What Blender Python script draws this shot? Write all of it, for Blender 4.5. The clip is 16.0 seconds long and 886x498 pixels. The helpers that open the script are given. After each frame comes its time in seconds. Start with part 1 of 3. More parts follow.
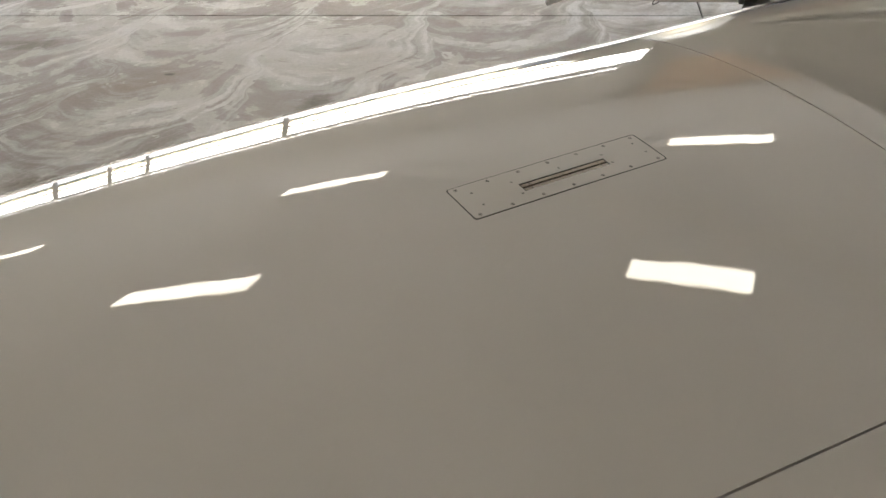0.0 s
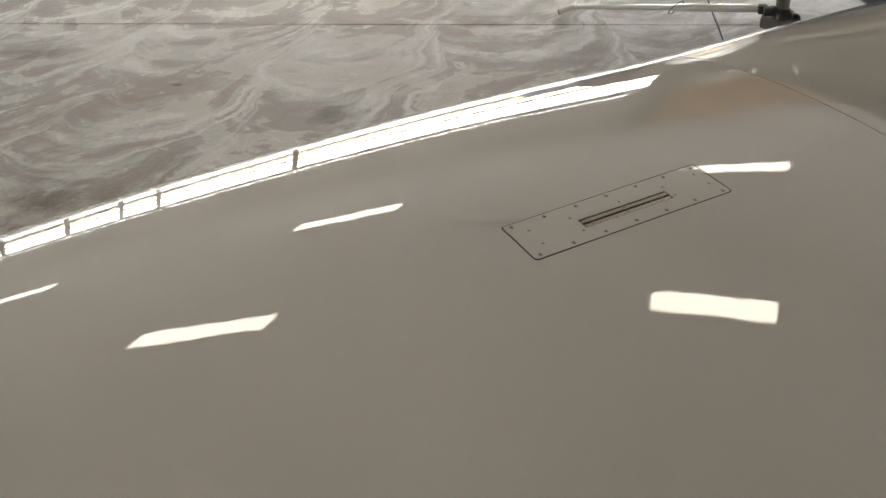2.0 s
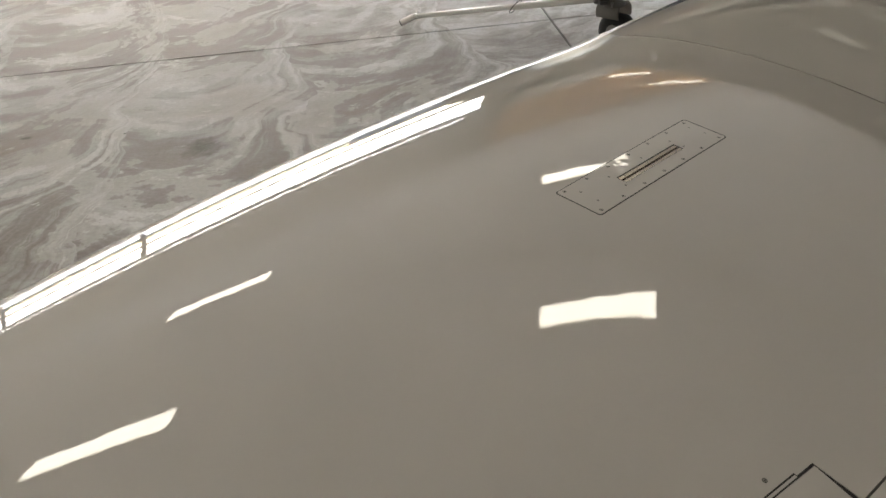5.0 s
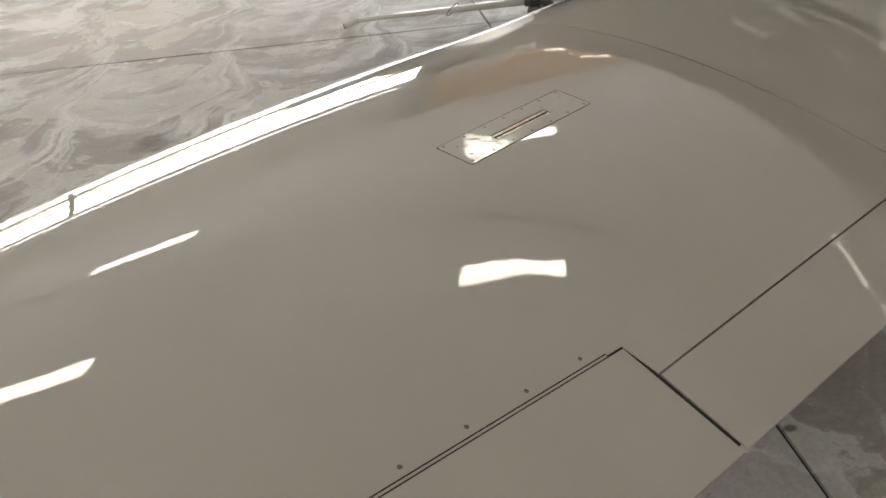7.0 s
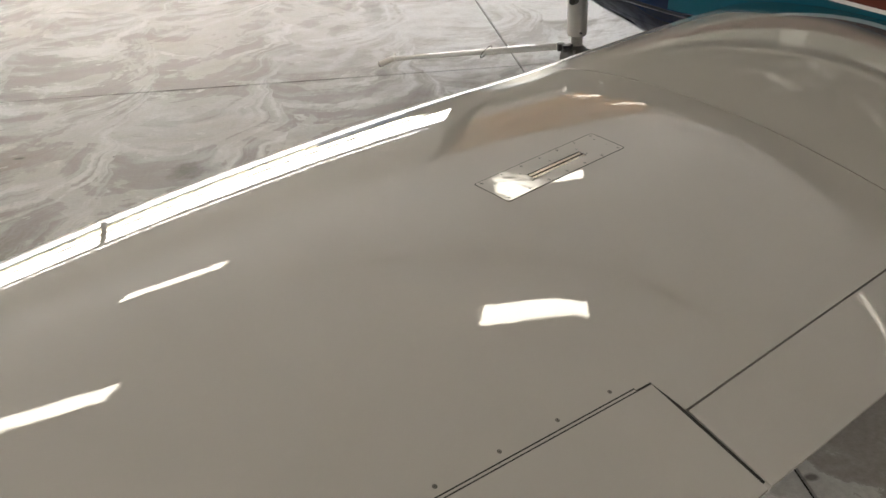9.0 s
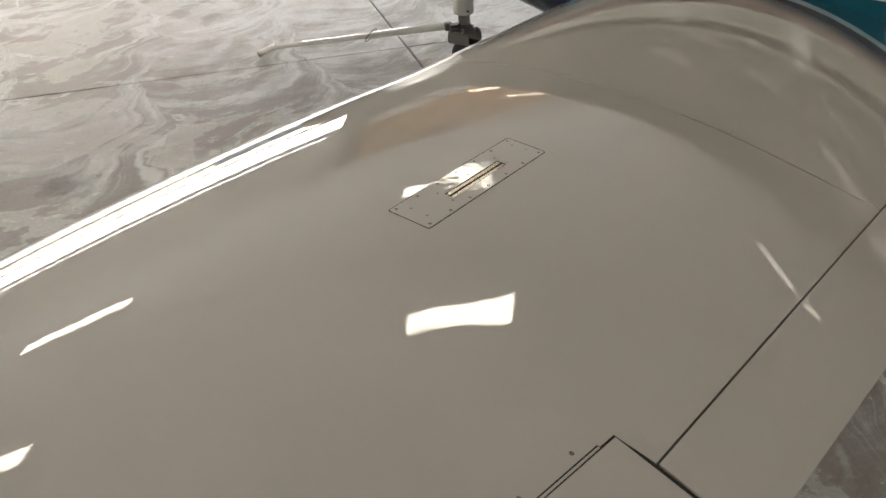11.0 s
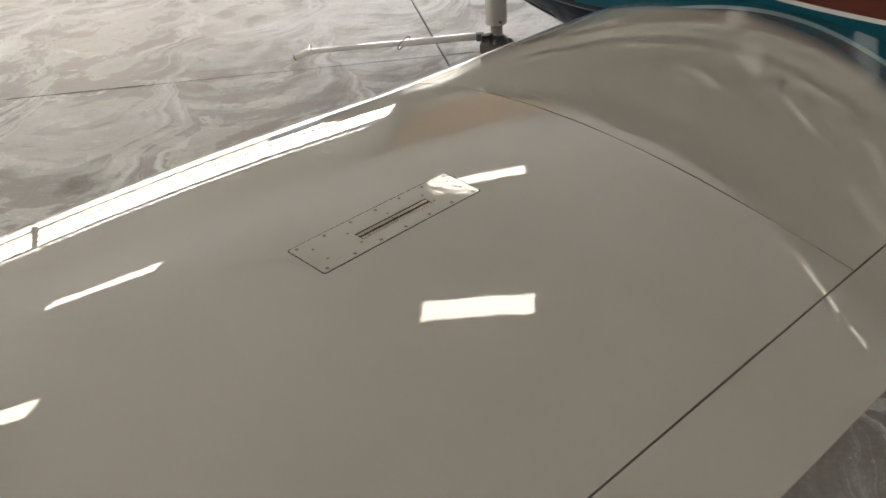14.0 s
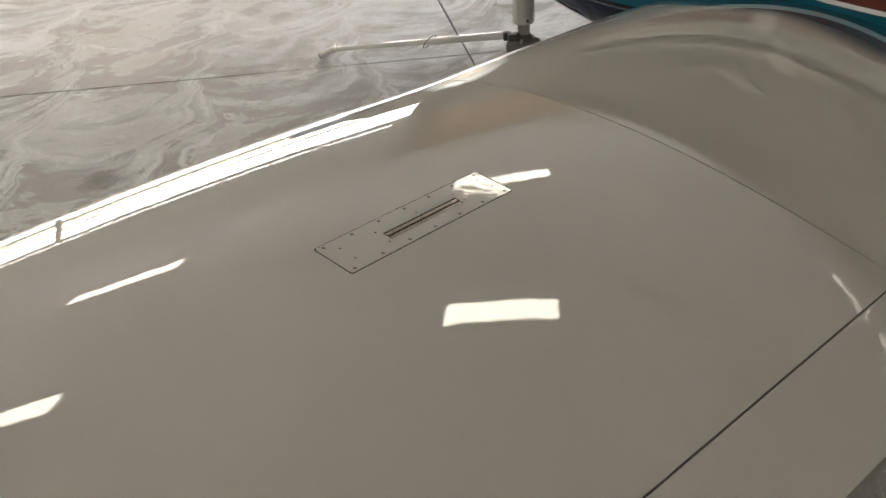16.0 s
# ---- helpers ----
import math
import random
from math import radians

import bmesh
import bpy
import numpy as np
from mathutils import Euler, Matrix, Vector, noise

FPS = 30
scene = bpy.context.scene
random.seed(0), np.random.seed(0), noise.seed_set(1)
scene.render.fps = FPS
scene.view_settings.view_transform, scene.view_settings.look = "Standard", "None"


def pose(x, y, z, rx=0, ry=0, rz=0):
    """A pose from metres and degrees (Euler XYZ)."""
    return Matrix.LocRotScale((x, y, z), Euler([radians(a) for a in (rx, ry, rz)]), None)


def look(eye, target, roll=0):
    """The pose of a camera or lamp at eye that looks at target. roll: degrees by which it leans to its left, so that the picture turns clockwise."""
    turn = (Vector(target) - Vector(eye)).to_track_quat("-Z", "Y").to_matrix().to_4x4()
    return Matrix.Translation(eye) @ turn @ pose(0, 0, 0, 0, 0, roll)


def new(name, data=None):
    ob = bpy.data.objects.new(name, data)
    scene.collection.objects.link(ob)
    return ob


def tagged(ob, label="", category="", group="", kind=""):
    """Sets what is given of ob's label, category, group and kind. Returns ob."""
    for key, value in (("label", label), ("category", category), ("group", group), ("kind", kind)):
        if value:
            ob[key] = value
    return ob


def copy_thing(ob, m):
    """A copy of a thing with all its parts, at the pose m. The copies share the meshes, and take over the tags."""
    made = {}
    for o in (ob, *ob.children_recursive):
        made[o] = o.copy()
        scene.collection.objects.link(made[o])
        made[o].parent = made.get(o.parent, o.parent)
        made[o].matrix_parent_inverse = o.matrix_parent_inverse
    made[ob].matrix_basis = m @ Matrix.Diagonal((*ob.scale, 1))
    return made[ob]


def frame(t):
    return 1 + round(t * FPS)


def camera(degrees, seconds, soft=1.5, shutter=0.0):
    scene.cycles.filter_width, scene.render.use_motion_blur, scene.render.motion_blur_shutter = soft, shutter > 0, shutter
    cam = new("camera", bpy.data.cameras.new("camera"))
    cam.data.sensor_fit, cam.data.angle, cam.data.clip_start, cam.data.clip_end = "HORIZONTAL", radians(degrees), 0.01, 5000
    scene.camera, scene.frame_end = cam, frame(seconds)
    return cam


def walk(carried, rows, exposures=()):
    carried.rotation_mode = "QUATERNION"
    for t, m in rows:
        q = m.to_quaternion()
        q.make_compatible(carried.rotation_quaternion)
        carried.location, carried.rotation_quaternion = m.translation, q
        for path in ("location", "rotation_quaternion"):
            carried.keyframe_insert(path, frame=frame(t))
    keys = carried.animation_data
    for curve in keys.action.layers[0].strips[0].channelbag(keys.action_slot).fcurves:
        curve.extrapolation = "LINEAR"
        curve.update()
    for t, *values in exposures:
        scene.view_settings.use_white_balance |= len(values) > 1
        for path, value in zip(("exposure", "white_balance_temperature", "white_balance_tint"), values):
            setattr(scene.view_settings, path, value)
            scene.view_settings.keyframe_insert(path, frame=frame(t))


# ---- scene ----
cam = camera(53.2, 16.0)
PATH = [
    (0, (0.483, 0.261, 1.581), (0.14, 1.913, 0.508), -3.7),
    (0.5, (0.461, 0.262, 1.578), (0.12, 1.916, 0.506), -3.5),
    (1, (0.449, 0.277, 1.58), (0.107, 1.929, 0.507), -3.5),
    (1.5, (0.429, 0.318, 1.578), (0.079, 1.968, 0.502), -3.8),
    (2, (0.394, 0.341, 1.582), (0.056, 1.999, 0.516), -3.6),
    (2.5, (0.344, 0.38, 1.567), (0.085, 2.047, 0.492), -3.6),
    (3, (0.304, 0.404, 1.555), (0.091, 2.064, 0.46), -3.4),
    (3.5, (0.266, 0.389, 1.562), (0.057, 2.046, 0.462), -3.6),
    (4, (0.204, 0.353, 1.573), (0.074, 2.033, 0.495), -4.2),
    (4.5, (0.136, 0.303, 1.581), (0.099, 1.997, 0.519), -4.7),
    (5, (0.068, 0.229, 1.595), (0.132, 1.928, 0.541), -5.3),
    (5.2, (0.058, 0.214, 1.599), (0.153, 1.914, 0.549), -5.4),
    (7.3, (0.173, -0.047, 1.608), (0.33, 1.659, 0.576), -4.4),
    (7.5, (0.179, -0.069, 1.614), (0.331, 1.652, 0.606), -3.9),
    (8, (0.163, -0.1, 1.623), (0.277, 1.652, 0.667), -3.0),
    (8.2, (0.153, -0.102, 1.624), (0.259, 1.656, 0.676), -2.9),
    (10.3, (0.113, 0.101, 1.62), (0.327, 1.814, 0.611), -4.1),
    (10.5, (0.111, 0.116, 1.626), (0.372, 1.818, 0.61), -4.1),
    (11, (0.12, 0.139, 1.623), (0.456, 1.824, 0.6), -4.0),
    (11.5, (0.175, 0.165, 1.622), (0.525, 1.846, 0.597), -4.0),
    (12, (0.239, 0.189, 1.62), (0.567, 1.874, 0.593), -4.0),
    (12.5, (0.288, 0.198, 1.62), (0.546, 1.895, 0.594), -4.0),
    (13, (0.33, 0.202, 1.616), (0.565, 1.901, 0.587), -4.4),
    (13.5, (0.36, 0.214, 1.609), (0.588, 1.914, 0.579), -4.3),
    (14, (0.375, 0.216, 1.613), (0.561, 1.931, 0.602), -3.8),
    (14.5, (0.385, 0.206, 1.606), (0.556, 1.925, 0.598), -3.7),
    (15, (0.384, 0.205, 1.603), (0.541, 1.927, 0.598), -3.7),
    (15.5, (0.372, 0.229, 1.601), (0.521, 1.951, 0.595), -3.7),
    (16, (0.364, 0.252, 1.594), (0.505, 1.974, 0.586), -3.7),
]

walk(cam, [(t, look(eye, target, roll)) for t, eye, target, roll in PATH], exposures=[(0.0, 2.96), (2.0, 2.80), (3.5, 2.77), (5.0, 2.84), (8.0, 2.98), (12.0, 3.0), (14.0, 2.94), (16.0, 2.84)])

# ---- world, sun and exposure ----
world = bpy.data.worlds.new("sky")
scene.world = world
world.use_nodes = True
wn = world.node_tree
sky = wn.nodes.new("ShaderNodeTexSky")
sky.sky_type, sky.sun_disc = "NISHITA", False
sky.sun_elevation, sky.sun_rotation = radians(34.5), radians(-18)
sky.air_density, sky.dust_density, sky.ozone_density = 1.0, 2.0, 0.6
wn.nodes["Background"].inputs["Strength"].default_value = 0.15
wn.links.new(sky.outputs["Color"], wn.nodes["Background"].inputs["Color"])
sun = new("sun", bpy.data.lights.new("sun", "SUN"))
sun.data.energy, sun.data.angle, sun.data.color = 3.6, radians(0.5), (1.0, 0.985, 0.965)
sun.matrix_world = look((0, 0, 30), (13.5, -41.5, 0))
LAMP = 0.98


# ---- materials ----
def material(name, color, rough=0.5, metal=0.0, coat=0.0):
    m = bpy.data.materials.new(name)
    m.use_nodes = True
    b = m.node_tree.nodes["Principled BSDF"]
    b.inputs["Base Color"].default_value = (*color, 1)
    b.inputs["Roughness"].default_value = rough
    b.inputs["Metallic"].default_value = metal
    b.inputs["Coat Weight"].default_value = coat
    return m, m.node_tree.nodes, m.node_tree.links, b


def coords(nodes, links, scale=(1, 1, 1), kind="Object"):
    tc = nodes.new("ShaderNodeTexCoord")
    mp = nodes.new("ShaderNodeMapping")
    mp.inputs["Scale"].default_value = scale
    links.new(tc.outputs[kind], mp.inputs["Vector"])
    return mp.outputs["Vector"]


def noise_tex(nodes, links, vec, scale, detail=4, rough=0.55, dist=0.0):
    n = nodes.new("ShaderNodeTexNoise")
    n.inputs["Scale"].default_value, n.inputs["Detail"].default_value = scale, detail
    n.inputs["Roughness"].default_value, n.inputs["Distortion"].default_value = rough, dist
    links.new(vec, n.inputs["Vector"])
    return n.outputs["Fac"]


def ramp(nodes, links, fac, stops):
    r = nodes.new("ShaderNodeValToRGB")
    while len(r.color_ramp.elements) < len(stops):
        r.color_ramp.elements.new(0.5)
    for e, (pos, col) in zip(r.color_ramp.elements, stops):
        e.position, e.color = pos, (*col, 1)
    links.new(fac, r.inputs["Fac"])
    return r.outputs["Color"]


def mix(nodes, links, fac, a, b, blend="MIX"):
    m = nodes.new("ShaderNodeMix")
    m.data_type, m.blend_type = "RGBA", blend
    if isinstance(fac, float):
        m.inputs["Factor"].default_value = fac
    else:
        links.new(fac, m.inputs["Factor"])
    for sock, v in ((m.inputs["A"], a), (m.inputs["B"], b)):
        if isinstance(v, tuple):
            sock.default_value = (*v, 1)
        else:
            links.new(v, sock)
    return m.outputs["Result"]


def bump(nodes, links, b, height, strength, dist):
    n = nodes.new("ShaderNodeBump")
    n.inputs["Strength"].default_value, n.inputs["Distance"].default_value = strength, dist
    links.new(height, n.inputs["Height"])
    links.new(n.outputs["Normal"], b.inputs["Normal"])


def gloss_paint(name, color, peel=0.000011, spread=0.04, rough=0.004, ior=1.5):
    """Sprayed gloss paint with a trace of orange peel and faint tone drift."""
    m, n, l, b = material(name, color, rough)
    v = coords(n, l)
    drift = noise_tex(n, l, v, 1.7, 3)
    b.inputs["IOR"].default_value = ior
    lo = tuple(c * (1 - spread) for c in color)
    hi = tuple(c * (1 + spread) for c in color)
    l.new(ramp(n, l, drift, [(0.35, lo), (0.65, hi)]), b.inputs["Base Color"])
    fine, wave = noise_tex(n, l, v, 210.0, 2), noise_tex(n, l, v, 17.0, 1)
    k = n.new("ShaderNodeMath")
    k.operation = "MULTIPLY_ADD"
    l.new(wave, k.inputs[0])
    k.inputs[1].default_value = 7.5
    l.new(fine, k.inputs[2])
    bump(n, l, b, k.outputs[0], 1.0, peel)
    return m


CREAM = gloss_paint("cream_gloss_paint", (0.436, 0.410, 0.380), ior=2.0)
def faded_paint():
    """The wing's cream, airbrushed into teal along a curved line near the root."""
    m = gloss_paint("cream_to_teal_paint", (0.436, 0.410, 0.380), ior=2.0)
    n, l = m.node_tree.nodes, m.node_tree.links
    b = n["Principled BSDF"]
    cream = b.inputs["Base Color"].links[0].from_socket
    xyz = n.new("ShaderNodeSeparateXYZ")
    l.new(coords(n, l), xyz.inputs[0])
    line = n.new("ShaderNodeFloatCurve")
    points = line.mapping.curves[0].points
    for c, s in ((-0.40, 1.225), (-0.25, 1.325), (-0.14, 1.385), (0.0, 1.425), (0.12, 1.445), (0.26, 1.40), (0.46, 1.39)):
        points.new((c + 0.7) / 1.4, s - 1.0)
    points[0].location, points[-1].location = (0.0, 0.02), (1.0, 0.40)
    line.mapping.update()
    shift = n.new("ShaderNodeMath")
    shift.operation = "MULTIPLY_ADD"
    l.new(xyz.outputs["Y"], shift.inputs[0])
    shift.inputs[1].default_value, shift.inputs[2].default_value = 1 / 1.4, 0.5
    l.new(shift.outputs[0], line.inputs["Value"])
    away = n.new("ShaderNodeMath")
    away.operation = "SUBTRACT"
    l.new(xyz.outputs["X"], away.inputs[0])
    l.new(line.outputs[0], away.inputs[1])
    spread = n.new("ShaderNodeMapRange")
    spread.interpolation_type = "SMOOTHSTEP"
    l.new(away.outputs[0], spread.inputs["Value"])
    for name, value in (("From Min", 0.93), ("From Max", 1.06), ("To Min", 0.0), ("To Max", 1.0)):
        spread.inputs[name].default_value = value
    l.new(mix(n, l, spread.outputs["Result"], cream, (0.010, 0.085, 0.135)), b.inputs["Base Color"])
    return m


FADED = faded_paint()
TEAL = gloss_paint("teal_gloss_paint", (0.010, 0.10, 0.15))
NAVY = gloss_paint("navy_gloss_paint", (0.006, 0.018, 0.058))
MAROON = gloss_paint("maroon_gloss_paint", (0.15, 0.035, 0.025), rough=0.05)
PIN = gloss_paint("white_pinstripe_paint", (0.90, 0.89, 0.86), rough=0.05)
GREY_STRIPE = gloss_paint("grey_stripe_paint", (0.60, 0.61, 0.56), rough=0.05)
TAUPE = gloss_paint("taupe_stripe_paint", (0.03, 0.028, 0.025), rough=0.05)
SATIN, xn, xl, xb = material("gloss_fuselage_paint", (0.30, 0.285, 0.26), 0.015)
xl.new(ramp(xn, xl, noise_tex(xn, xl, coords(xn, xl), 2.0, 3), [(0.3, (0.25, 0.238, 0.217)), (0.7, (0.275, 0.261, 0.238))]), xb.inputs["Base Color"])
GLASS = material("tinted_cabin_glass", (0.03, 0.03, 0.03), 0.02)[0]
DARK = material("shadow_gap_black", (0.012, 0.011, 0.010), 0.8)[0]
STEEL, sn, sl, sb = material("worn_steel", (0.42, 0.40, 0.37), 0.32, 0.9)
sl.new(ramp(sn, sl, noise_tex(sn, sl, coords(sn, sl), 90.0), [(0.3, (0.30, 0.28, 0.26)), (0.7, (0.5, 0.48, 0.45))]), sb.inputs["Base Color"])
FORK = material("grey_fork_paint", (0.20, 0.185, 0.17), 0.35, 0.3)[0]
GUNMETAL = material("dark_fork_paint", (0.085, 0.082, 0.08), 0.4)[0]
RUBBER, rn, rl, rb = material("tyre_rubber", (0.03, 0.03, 0.032), 0.75)
bump(rn, rl, rb, noise_tex(rn, rl, coords(rn, rl), 140.0), 0.4, 0.001)
WHITE = gloss_paint("white_enamel", (0.80, 0.78, 0.74), spread=0.08)
SCREW = material("screw_head_zinc", (0.20, 0.185, 0.165), 0.3, 0.4)[0]


def concrete():
    """Sealed hangar concrete with arced trowel sweeps, pale patches, brown staining and a painted pool of daylight."""
    m, n, l, b = material("trowelled_concrete", (0.5, 0.48, 0.45), 0.4)
    v = coords(n, l, kind="Object")

    def math_node(op, a, c):
        k = n.new("ShaderNodeMath")
        k.operation = op
        for sock, val in zip(k.inputs, (a, c)):
            if isinstance(val, (int, float)):
                sock.default_value = val
            else:
                l.new(val, sock)
        return k.outputs[0]

    def vec_node(op, a, c):
        k = n.new("ShaderNodeVectorMath")
        k.operation = op
        for sock, val in zip(k.inputs, (a, c)):
            if isinstance(val, tuple):
                sock.default_value = val
            elif val is not None:
                l.new(val, sock)
        return k

    def lanes(width, seed, lean, freq, detail):
        """Nested arcs in lanes along y, as a power trowel leaves them, and how near the lane's edge a place lies."""
        warp = n.new("ShaderNodeTexNoise")
        warp.inputs["Scale"].default_value, warp.inputs["Detail"].default_value = 1.0, 4
        l.new(vec_node("ADD", v, (seed, seed * 0.7, 0.0)).outputs[0], warp.inputs["Vector"])
        shaken = vec_node("ADD", v, vec_node("MULTIPLY", vec_node("SUBTRACT", warp.outputs["Color"], (0.5, 0.5, 0.5)).outputs[0], (0.9, 0.9, 0.0)).outputs[0]).outputs[0]
        xyz = n.new("ShaderNodeSeparateXYZ")
        l.new(shaken, xyz.inputs[0])
        across = math_node("DIVIDE", math_node("ADD", math_node("ADD", xyz.outputs["X"], math_node("MULTIPLY", xyz.outputs["Y"], lean)), seed + 40.0), width)
        lane = math_node("FLOOR", across, 0.0)
        u = math_node("FRACT", across, 0.0)
        bow = math_node("SUBTRACT", math_node("MULTIPLY", u, 1.28), 0.32)
        rise = math_node("SUBTRACT", 1.0, math_node("SQRT", math_node("SUBTRACT", 1.0, math_node("MULTIPLY", bow, bow)), 0.0))
        phase = math_node("SUBTRACT", xyz.outputs["Y"], math_node("MULTIPLY", rise, width * 1.75))
        own = math_node("MULTIPLY", lane, 7.31)

        def arcs(rate, spread, more):
            polar = n.new("ShaderNodeCombineXYZ")
            l.new(math_node("MULTIPLY", phase, rate), polar.inputs["X"])
            l.new(math_node("MULTIPLY", u, spread), polar.inputs["Y"])
            l.new(own, polar.inputs["Z"])
            return noise_tex(n, l, polar.outputs[0], 1.0, more, 0.6)

        return arcs(freq, 1.0, detail), arcs(freq * 4.0, 2.2, 4), arcs(freq * 0.28, 0.5, 2), u

    ring, fine, clump, u = lanes(0.90, 3.1, 0.10, 5.4, 4)
    ring2, fine2, _, _ = lanes(1.45, 11.7, -0.25, 3.4, 4)
    patch = noise_tex(n, l, v, 1.3, 8, 0.66, 0.6)
    broad = noise_tex(n, l, v, 0.4, 4, 0.55)
    f = math_node("ADD", math_node("MULTIPLY", ring, 0.42), math_node("MULTIPLY", fine, 0.16))
    for layer, share in ((clump, 0.26), (ring2, 0.22), (fine2, 0.08), (patch, 0.40), (broad, 0.16)):
        f = math_node("ADD", f, math_node("MULTIPLY", layer, share))
    edge = ramp(n, l, math_node("ADD", u, math_node("MULTIPLY", math_node("SUBTRACT", noise_tex(n, l, v, 6.0, 5, 0.65), 0.5), 0.22)), [(0.0, (0.0, 0.0, 0.0)), (0.86, (0.0, 0.0, 0.0)), (0.95, (0.055, 0.055, 0.055)), (0.995, (0.03, 0.03, 0.03))])
    f = math_node("ADD", f, edge)
    base = ramp(n, l, f, [(0.68, (0.265, 0.244, 0.228)), (0.80, (0.314, 0.293, 0.277)), (0.845, (0.354, 0.336, 0.323)), (0.868, (0.43, 0.422, 0.418)), (0.92, (0.51, 0.508, 0.508)), (0.97, (0.66, 0.663, 0.668))])
    cloud = math_node("ADD", math_node("MULTIPLY", noise_tex(n, l, vec_node("ADD", v, (5.3, 2.1, 0.0)).outputs[0], 1.5, 9, 0.62, 1.2), 0.8), math_node("MULTIPLY", ring, 0.25))
    base = mix(n, l, ramp(n, l, cloud, [(0.50, (0, 0, 0)), (0.54, (0.15, 0.15, 0.15)), (0.553, (0.65, 0.65, 0.65)), (0.66, (0.35, 0.35, 0.35))]), base, (0.60, 0.597, 0.59))
    fleck = math_node("ADD", math_node("MULTIPLY", noise_tex(n, l, v, 9.0, 6, 0.68), 0.5), math_node("MULTIPLY", ring, 0.7))
    base = mix(n, l, ramp(n, l, fleck, [(0.675, (0, 0, 0)), (0.695, (0.75, 0.75, 0.75))]), base, (0.66, 0.658, 0.655))
    stain = ramp(n, l, noise_tex(n, l, v, 0.9, 5, 0.6), [(0.50, (1, 1, 1)), (0.72, (0.87, 0.81, 0.75))])
    base = mix(n, l, 1.0, base, stain, "MULTIPLY")
    ragged = noise_tex(n, l, v, 5.0, 6, 0.65)
    # brown stains; the two widest also darken the left floor in place of shade
    for x, y, wide, long, deep in ((-0.77, 3.87, 0.34, 0.26, 0.5), (-1.70, 3.02, 0.36, 0.25, 0.55), (-2.72, 4.62, 0.50, 0.24, 0.6), (-1.69, 4.195, 0.09, 0.06, 0.25), (-1.208, 4.124, 0.02, 0.02, 0.15), (-0.3, 2.9, 0.3, 0.2, 0.65), (-1.7, 2.9, 1.5, 0.8, 0.8), (-3.2, 3.6, 1.2, 0.7, 0.82), (1.132, 1.55, 0.05, 0.034, 0.35)):
        off = vec_node("MULTIPLY", vec_node("SUBTRACT", v, (x, y, 0.0)).outputs[0], (1 / wide, 1 / long, 0.0)).outputs[0]
        reach = math_node("ADD", vec_node("LENGTH", off, None).outputs["Value"], math_node("MULTIPLY", ragged, 1.1))
        spot = ramp(n, l, reach, [(0.75, (deep, deep * 0.97, deep * 0.94)), (1.45, (1, 1, 1))])
        base = mix(n, l, 1.0, base, spot, "MULTIPLY")
    # pool of daylight round the nose gear, painted into the colour, thinner over the veins
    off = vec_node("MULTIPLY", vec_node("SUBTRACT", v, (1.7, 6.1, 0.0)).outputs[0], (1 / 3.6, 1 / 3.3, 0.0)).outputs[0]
    daylit = math_node("ADD", vec_node("LENGTH", off, None).outputs["Value"], math_node("MULTIPLY", ragged, 0.7))
    daylit = ramp(n, l, daylit, [(0.55, (0.9, 0.9, 0.9)), (1.35, (0, 0, 0))])
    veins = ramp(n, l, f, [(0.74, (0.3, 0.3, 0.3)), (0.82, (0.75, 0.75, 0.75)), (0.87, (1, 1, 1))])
    base = mix(n, l, mix(n, l, 1.0, daylit, veins, "MULTIPLY"), base, (0.88, 0.885, 0.90))
    grit = ramp(n, l, noise_tex(n, l, v, 55.0, 5, 0.7), [(0.3, (0.78, 0.78, 0.78)), (0.7, (1.0, 1.0, 1.0))])
    base = mix(n, l, 1.0, base, grit, "MULTIPLY")
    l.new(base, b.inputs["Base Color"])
    l.new(ramp(n, l, f, [(0.75, (0.52, 0.52, 0.52)), (0.95, (0.68, 0.68, 0.68))]), b.inputs["Roughness"])
    b.inputs["Specular IOR Level"].default_value = 0.04
    bump(n, l, b, f, 0.4, 0.01)
    return m


CONCRETE = concrete()
APRON, an, al, ab = material("apron_concrete", (0.5, 0.5, 0.48), 0.7)
al.new(ramp(an, al, noise_tex(an, al, coords(an, al), 0.4, 5), [(0.3, (0.30, 0.30, 0.30)), (0.7, (0.42, 0.415, 0.41))]), ab.inputs["Base Color"])
ASPHALT, bn, bl, bb = material("apron_asphalt", (0.06, 0.06, 0.06), 0.85)
bl.new(ramp(bn, bl, noise_tex(bn, bl, coords(bn, bl), 0.7, 5), [(0.3, (0.045, 0.045, 0.047)), (0.7, (0.085, 0.084, 0.082))]), bb.inputs["Base Color"])
PALE_WALL, vn, vl, vb = material("white_sheet_wall", (0.65, 0.64, 0.61), 0.6)
vl.new(ramp(vn, vl, noise_tex(vn, vl, coords(vn, vl), 1.2, 5), [(0.3, (0.60, 0.59, 0.56)), (0.7, (0.72, 0.71, 0.68))]), vb.inputs["Base Color"])
DARK_WALL, dn, dl, db = material("brown_board_wall", (0.12, 0.10, 0.085), 0.6)
dl.new(ramp(dn, dl, noise_tex(dn, dl, coords(dn, dl, (1, 4, 0.6)), 1.5, 5), [(0.3, (0.09, 0.075, 0.06)), (0.7, (0.16, 0.135, 0.11))]), db.inputs["Base Color"])
ROOF, on, ol, ob_ = material("ceiling_insulation", (0.75, 0.74, 0.71), 0.75)
ol.new(ramp(on, ol, noise_tex(on, ol, coords(on, ol), 0.9, 5), [(0.3, (0.44, 0.436, 0.42)), (0.7, (0.50, 0.496, 0.48))]), ob_.inputs["Base Color"])
ORANGE = material("tan_orange_panel", (0.66, 0.37, 0.17), 0.6)[0]
